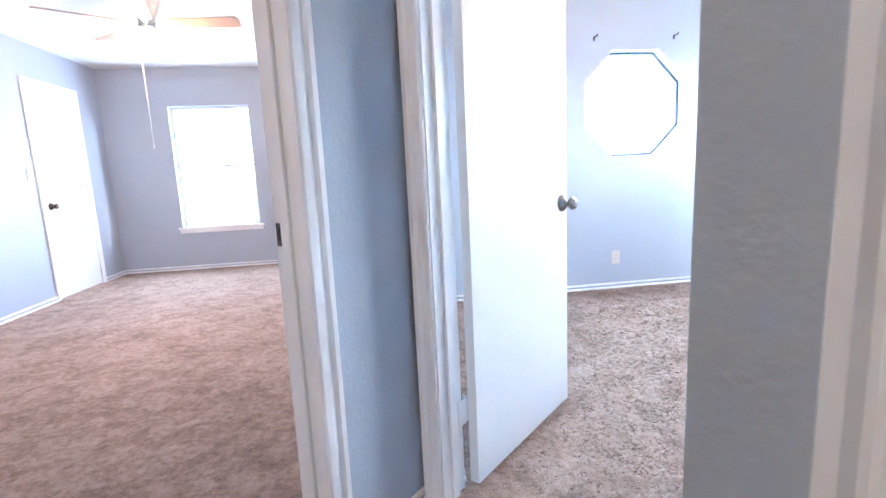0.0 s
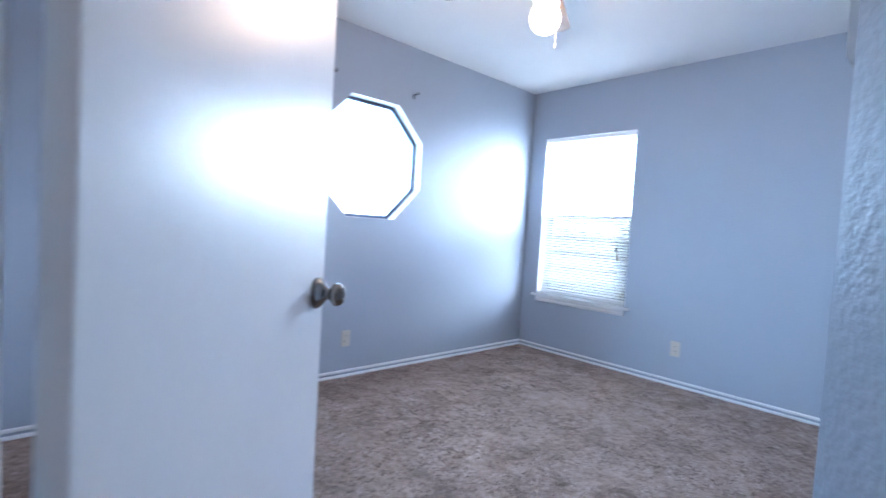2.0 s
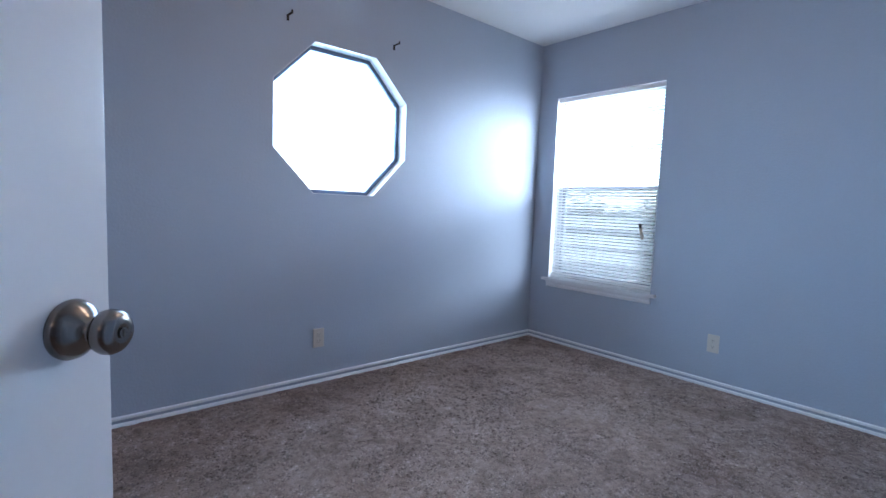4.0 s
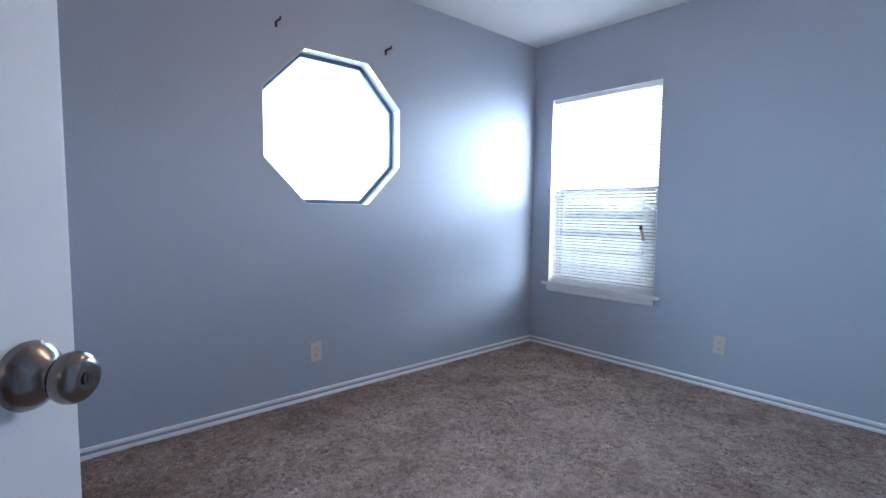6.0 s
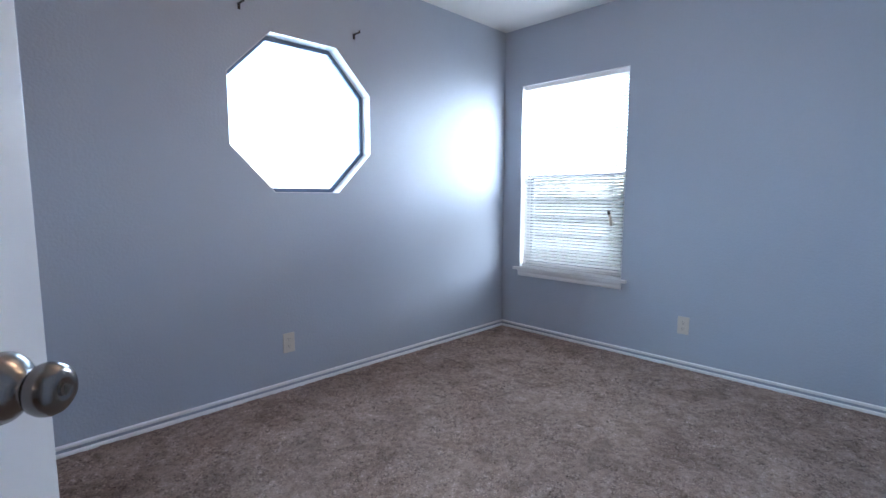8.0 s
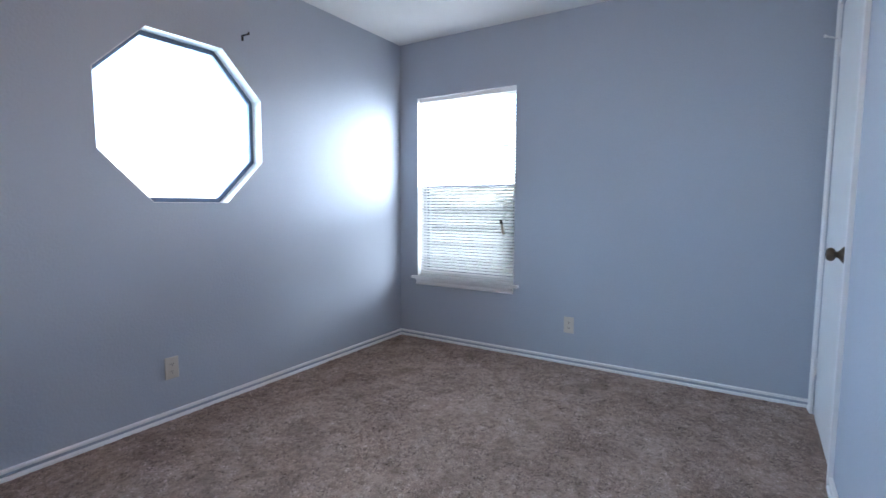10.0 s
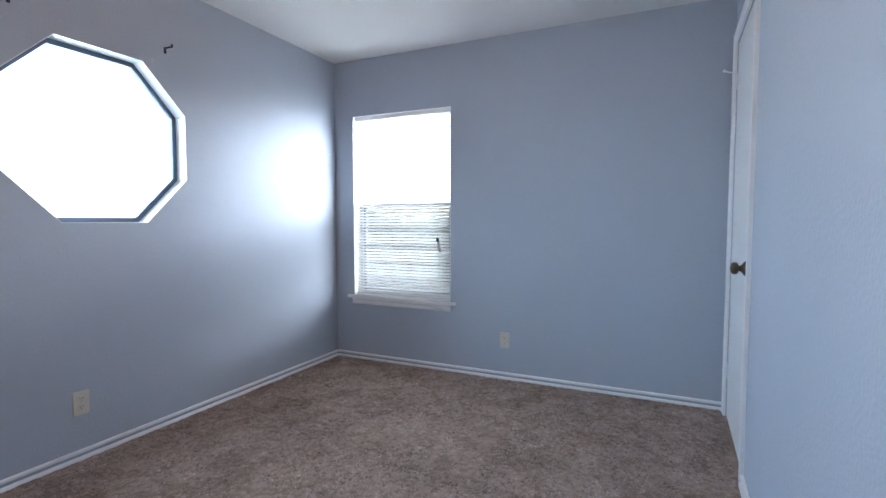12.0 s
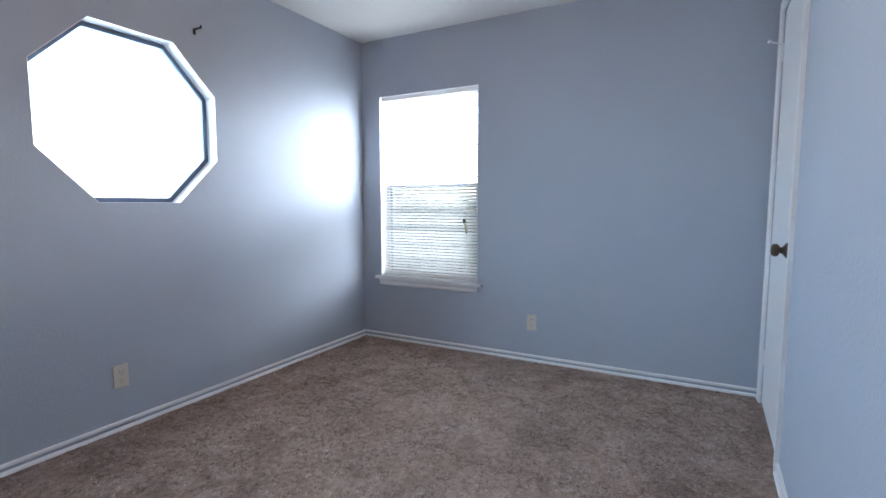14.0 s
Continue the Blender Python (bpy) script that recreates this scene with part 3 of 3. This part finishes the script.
box(bm, BX0 - 0.045, BX1 + 0.045, BN - 0.036, BN - 0.001, WZ0 - 0.016, WZ0 + 0.006, 0.004)
box(bm, BX0, BX1, BN - 0.035, BN + 0.085, WZ0, WZ0 + 0.006)
part("window_sill", bm, TRIM, bwin)
bm = bmesh.new()
box(bm, BX0 - 0.03, BX1 + 0.03, BN - 0.018, BN - 0.001, WZ0 - 0.064, WZ0 - 0.017, 0.003)
part("apron", bm, TRIM, bwin)

# ---- fixtures ----
def outlet(m):
    """Duplex outlet; local z out of the wall, y up."""
    root = thing("wall_outlet", "ivory duplex outlet on the blue-grey wall", "outlet", "wall outlets", m=m)
    bm = bmesh.new()
    box(bm, -0.035, 0.035, -0.057, 0.057, 0.0, 0.006, 0.0025)
    part("cover_plate", bm, PLATE, root)
    for y in (-0.0195, 0.0195):
        bm = bmesh.new()
        prism(bm, [(0.016 * math.cos(a) if abs(math.cos(a)) < 0.9 else 0.0155 * (1 if math.cos(a) > 0 else -1), y + 0.0145 * math.sin(a)) for a in [math.pi * i / 10 for i in range(20)]], 0.0062, 0.0078)
        s = part("socket", bm, PLATE, root)
        bm = bmesh.new()
        for x in (-0.006, 0.006):
            box(bm, x - 0.0011, x + 0.0011, y - 0.001, y + 0.007, 0.0076, 0.0082)
        box(bm, -0.002, 0.002, y - 0.0095, y - 0.0055, 0.0076, 0.0082)
        part("slots", bm, SLOT, s)
    bm = bmesh.new()
    lathe(bm, [(0, 0.006), (0.003, 0.006), (0.003, 0.0072), (0, 0.0075)], 10)
    part("screw", bm, PLATE, root)
    return root


ON_N = Matrix(((1, 0, 0, 0), (0, 0, -1, 0), (0, 1, 0, 0), (0, 0, 0, 1)))
first = outlet(Matrix.Translation((-1.961, -0.0005, 0.295)) @ ON_N)
ON_E = Matrix(((0, 0, -1, 0), (-1, 0, 0, 0), (0, 1, 0, 0), (0, 0, 0, 1)))
copy_thing(first, Matrix.Translation((-0.0005, -1.47, 0.305)) @ ON_E)


def bracket(x, z, lean):
    m = pose(x, 0, z, 0, lean, 0)
    root = thing("curtain_bracket", "small black iron curtain rod bracket above the octagonal window", "curtain bracket", "curtain brackets", m=m)
    bm = bmesh.new()
    box(bm, -0.007, 0.007, -0.004, -0.0005, -0.014, 0.018, 0.001)
    part("back_plate", bm, BLACK, root)
    bm = bmesh.new()
    box(bm, -0.004, 0.004, -0.055, -0.004, 0.010, 0.017, 0.001)
    part("arm", bm, BLACK, root)
    bm = bmesh.new()
    box(bm, -0.004, 0.004, -0.062, -0.055, 0.008, 0.026, 0.001)
    part("rod_hook", bm, BLACK, root)


bracket(-2.165, 2.07, 0)
bracket(-1.478, 2.078, 0)


def fan(x, y, angle, count, radius, wood, label, chain, bz=2.195, pitch=-11):
    root = thing("ceiling_fan", label, "ceiling fan", m=pose(x, y, 0))
    bm = bmesh.new()
    lathe(bm, [(0, H), (0.072, H), (0.07, H - 0.03), (0.055, H - 0.05), (0.03, H - 0.06), (0, H - 0.06)], 32)
    part("canopy", bm, WHITE, root, smooth=True)
    bm = bmesh.new()
    lathe(bm, [(0, 2.385), (0.075, 2.38), (0.102, 2.36), (0.104, 2.325), (0.085, 2.27), (0.062, 2.22), (0.05, 2.185), (0.055, 2.155), (0, 2.15)], 32)
    part("motor_housing", bm, WHITE, root, smooth=True)
    for i in range(count):
        m = pose(0, 0, bz, 0, 0, angle + i * 360 / count) @ pose(0, 0, 0, pitch, 0, 0)
        bm = bmesh.new()
        out = [(0.165, -0.05), (radius - 0.03, -0.064), (radius - 0.008, -0.055), (radius, -0.03), (radius, 0.03), (radius - 0.008, 0.055), (radius - 0.03, 0.064), (0.165, 0.05)]
        prism(bm, out, 0, 0.006, m)
        b = part("blade", bm, wood, root)
        bm = bmesh.new()
        prism(bm, [(0.05, -0.014), (0.13, -0.014), (0.165, -0.04), (0.20, -0.03), (0.215, 0), (0.20, 0.03), (0.165, 0.04), (0.13, 0.014), (0.05, 0.014)], -0.006, -0.0005, m)
        part("blade_iron", bm, WHITE, b)
    bm = bmesh.new()
    lathe(bm, [(0, 2.149), (0.05, 2.149), (0.058, 2.135), (0.05, 2.11), (0, 2.11)], 28)
    part("light_fitter", bm, WHITE, root, smooth=True)
    bm = bmesh.new()
    ring = [(0.045, 2.108), (0.06, 2.085), (0.068, 2.055), (0.06, 2.02), (0.038, 1.995), (0.0, 1.987)]
    lathe(bm, ring, 28)
    g = part("shade", bm, GLOBE, root, "glowing frosted glass shade", smooth=True)
    g.visible_shadow = False
    for dx, dy, zb in chain:
        bm = bmesh.new()
        lathe(bm, [(0, zb), (0.0012, zb), (0.0012, 2.12), (0, 2.12)], 6, pose(dx, dy, 0))
        lathe(bm, [(0, zb - 0.025), (0.004, zb - 0.02), (0.0045, zb - 0.005), (0, zb)], 8, pose(dx, dy, 0))
        part("pull_chain", bm, WHITE, root)
    return root


fan(-2.00, -1.56, 28, 4, 0.50, WOOD, "white ceiling fan with four brown blades and a lit shade", [(0.06, -0.02, 1.96)])
fan(-5.42, -0.10, -3, 5, 0.61, OAK, "white ceiling fan with five oak blades and a lit shade", [(-0.075, 0.03, 1.37)], 2.168, -14)

# light switches
def light_switch(m, half, label):
    sw = thing("light_switch", label, "light switch", m=m)
    bm = bmesh.new()
    box(bm, -half, half, -0.057, 0.057, 0.0, 0.009, 0.003)
    part("cover_plate", bm, WHITE, sw)
    bm = bmesh.new()
    box(bm, -0.007, 0.007, -0.014, 0.014, 0.009, 0.011, 0.001)
    box(bm, -0.004, 0.004, -0.009, 0.002, 0.010, 0.017, 0.0015)
    part("toggle", bm, WHITE, sw)
    for y in (-0.03, 0.03):
        bm = bmesh.new()
        lathe(bm, [(0, 0.0085), (0.003, 0.0085), (0.003, 0.0098), (0, 0.010)], 10, pose(0, y, 0))
        part("screw", bm, NICKEL, sw)
    return sw


light_switch(DIAG @ Matrix.Translation((UC - 0.002, -4.258, 1.318)) @ Matrix(((0, 0, -1, 0), (-1, 0, 0, 0), (0, 1, 0, 0), (0, 0, 0, 1))), 0.020,
             "white light switch in a cover plate on the textured wall")
light_switch(Matrix(((0, 0, 1, BW), (1, 0, 0, 1.12), (0, 1, 0, 1.24), (0, 0, 0, 1))), 0.035,
             "white light switch beside the other bedroom's closet door")

# control box on the closet wall, just past the corner
ctl = thing("wall_control", "white rounded plastic control box on the closet wall", "wall control",
            m=SM @ Matrix.Translation((SL - 0.12, 0, 1.435)) @ Matrix(((1, 0, 0, 0), (0, 0, -1, 0), (0, 1, 0, 0), (0, 0, 0, 1))))
bm = bmesh.new()
out = [(0.04 * sx + 0.02 * math.cos(a), 0.085 * sy + 0.02 * math.sin(a)) for sx, sy, a0 in ((1, 1, 0), (-1, 1, 90), (-1, -1, 180), (1, -1, 270))
       for a in [radians(a0 + 15 * q) for q in range(7)]]
prism(bm, out, 0.0, 0.014)
prism(bm, [(x * 0.9, y * 0.95) for x, y in out], 0.014, 0.019)
body = part("case", bm, WHITE, ctl)
bm = bmesh.new()
box(bm, -0.018, 0.018, 0.02, 0.055, 0.019, 0.021, 0.0008)
part("dial_window", bm, PLATE, body)

# hall ceiling light, added out of view behind the way in
hl = thing("added_ceiling_light", "unseen round frosted glass flush ceiling light added to the hall", "ceiling light", m=DIAG @ Matrix.Translation((-0.90, -6.5, H)))
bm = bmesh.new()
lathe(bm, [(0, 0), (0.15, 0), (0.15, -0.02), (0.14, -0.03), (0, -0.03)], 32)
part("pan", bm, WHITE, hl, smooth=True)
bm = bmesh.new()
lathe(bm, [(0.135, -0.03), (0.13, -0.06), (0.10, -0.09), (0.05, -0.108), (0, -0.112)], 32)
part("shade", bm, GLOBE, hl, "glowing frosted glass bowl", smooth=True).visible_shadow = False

# strike plates
def strike(m):
    root = thing("strike_plate", "satin nickel strike plate set in the white jamb", "strike plate", "strike plates", m=m)
    bm = bmesh.new()
    for x0, x1, y0, y1 in ((-0.014, -0.008, -0.029, 0.029), (0.008, 0.014, -0.029, 0.029), (-0.008, 0.008, -0.029, -0.016), (-0.008, 0.008, 0.016, 0.029)):
        box(bm, x0, x1, y0, y1, 0, 0.0015)
    part("plate", bm, NICKEL, root)
    bm = bmesh.new()
    box(bm, -0.008, 0.008, -0.016, 0.016, 0.0, 0.0005)
    part("latch_hole", bm, SLOT, root)
    return root


strike(DIAG @ Matrix.Translation((JR, -4.311, 0.935)) @ Matrix(((0, 0, -1, 0), (-1, 0, 0, 0), (0, 1, 0, 0), (0, 0, 0, 1))))
strike(DIAG @ Matrix.Translation((-1.168, LV1, 0.955)) @ Matrix(((1, 0, 0, 0), (0, 0, -1, 0), (0, 1, 0, 0), (0, 0, 0, 1))))

# hinge-pin stop on the closet door
st = thing("door_stop", "white hinge-pin door stop with a rubber tip on the closet hinge", "door stop", m=CM @ Matrix.Translation((0.0, -0.006, 1.972)))
bm = bmesh.new()
lathe(bm, [(0, 0.0), (0.004, 0.0), (0.004, 0.06), (0.008, 0.062), (0.008, 0.072), (0, 0.073)], 12, pose(0, 0, 0, 75, 0, 20))
part("rod", bm, TRIM, st)

# ---- outdoors ----
bm = bmesh.new()
sheet(bm, -400, 400, -400, 400, -0.35, 8)
structure("ground", bm, GRASS, "green lawn around the house", "lawn")


def shrub(x, y, height, spread, seed):
    root = thing("tree", "leafy green shrub tree outside the bedroom window", "tree", "garden trees", m=pose(x, y, -0.35))
    rnd = random.Random(seed)
    bm = bmesh.new()
    for i in range(6):
        a = rnd.uniform(0, 6.28)
        tip = Vector((math.cos(a) * spread * 0.5, math.sin(a) * spread * 0.5, height * rnd.uniform(0.6, 0.9)))
        q = tip.to_track_quat("Z", "Y").to_matrix().to_4x4()
        lathe(bm, [(0.04, 0), (0.025, tip.length * 0.5), (0.008, tip.length)], 7, q)
    part("trunk", bm, BARK, root)
    verts, faces = [], []
    for i in range(2600):
        d = Vector((rnd.gauss(0, 1), rnd.gauss(0, 1), rnd.gauss(0, 1))).normalized() * (rnd.random() ** 0.4)
        lump = 0.75 + 0.5 * noise.noise(d * 2.2 + Vector((seed, 0, 0)))
        c = Vector((d.x * spread * lump, d.y * spread * lump, height * (0.58 + 0.42 * d.z * lump)))
        r = Euler((rnd.uniform(0, 6), rnd.uniform(0, 6), rnd.uniform(0, 6))).to_matrix()
        s = rnd.uniform(0.03, 0.06)
        k = len(verts)
        for p in ((-1, 0, 0), (0, -0.45, 0.1), (1, 0, 0), (0, 0.45, 0.1)):
            verts.append(c + r @ (Vector(p) * s))
        faces.append((k, k + 1, k + 2, k + 3))
    me = bpy.data.meshes.new("crown")
    me.from_pydata(verts, [], faces)
    me.materials.append(LEAF)
    ob = new("crown", me)
    ob.parent = root


shrub(3.6, 0.9, 1.75, 0.9, 3)
shrub(4.4, 2.4, 2.0, 1.0, 5)
shrub(5.5, 4.3, 2.1, 1.2, 8)


# ---- carpet pile ----
rng = np.random.default_rng(4)


def pile(name, x0, x1, y0, y1, count):
    """Short leaning tufts, one small blade each."""
    x, y = rng.uniform(x0, x1, count), rng.uniform(y0, y1, count)
    lean, way, size = rng.uniform(0.008, 0.016, count), rng.uniform(0, 6.283, count), rng.uniform(0.6, 1.3, count)
    side = rng.uniform(0, 6.283, count)
    w, h = 0.0055 * size, 0.0027 * size
    co = np.empty((count, 3, 3))
    co[:, 0] = np.stack((x - w * np.cos(side), y - w * np.sin(side), np.full(count, FLOOR - 0.0015)), 1)
    co[:, 1] = np.stack((x + w * np.cos(side), y + w * np.sin(side), np.full(count, FLOOR - 0.0015)), 1)
    co[:, 2] = np.stack((x + lean * np.cos(way), y + lean * np.sin(way), FLOOR + h), 1)
    me = bpy.data.meshes.new(name)
    me.from_pydata(co.reshape(-1, 3).tolist(), [], np.arange(count * 3).reshape(-1, 3).tolist())
    me.materials.append(PILE)
    return tagged(new(name, me), "brown tufted pile of the bedroom carpet", "carpet pile", kind="stuff")


pile("carpet_pile", -3.74, -0.02, -2.80, -0.02, 200000)
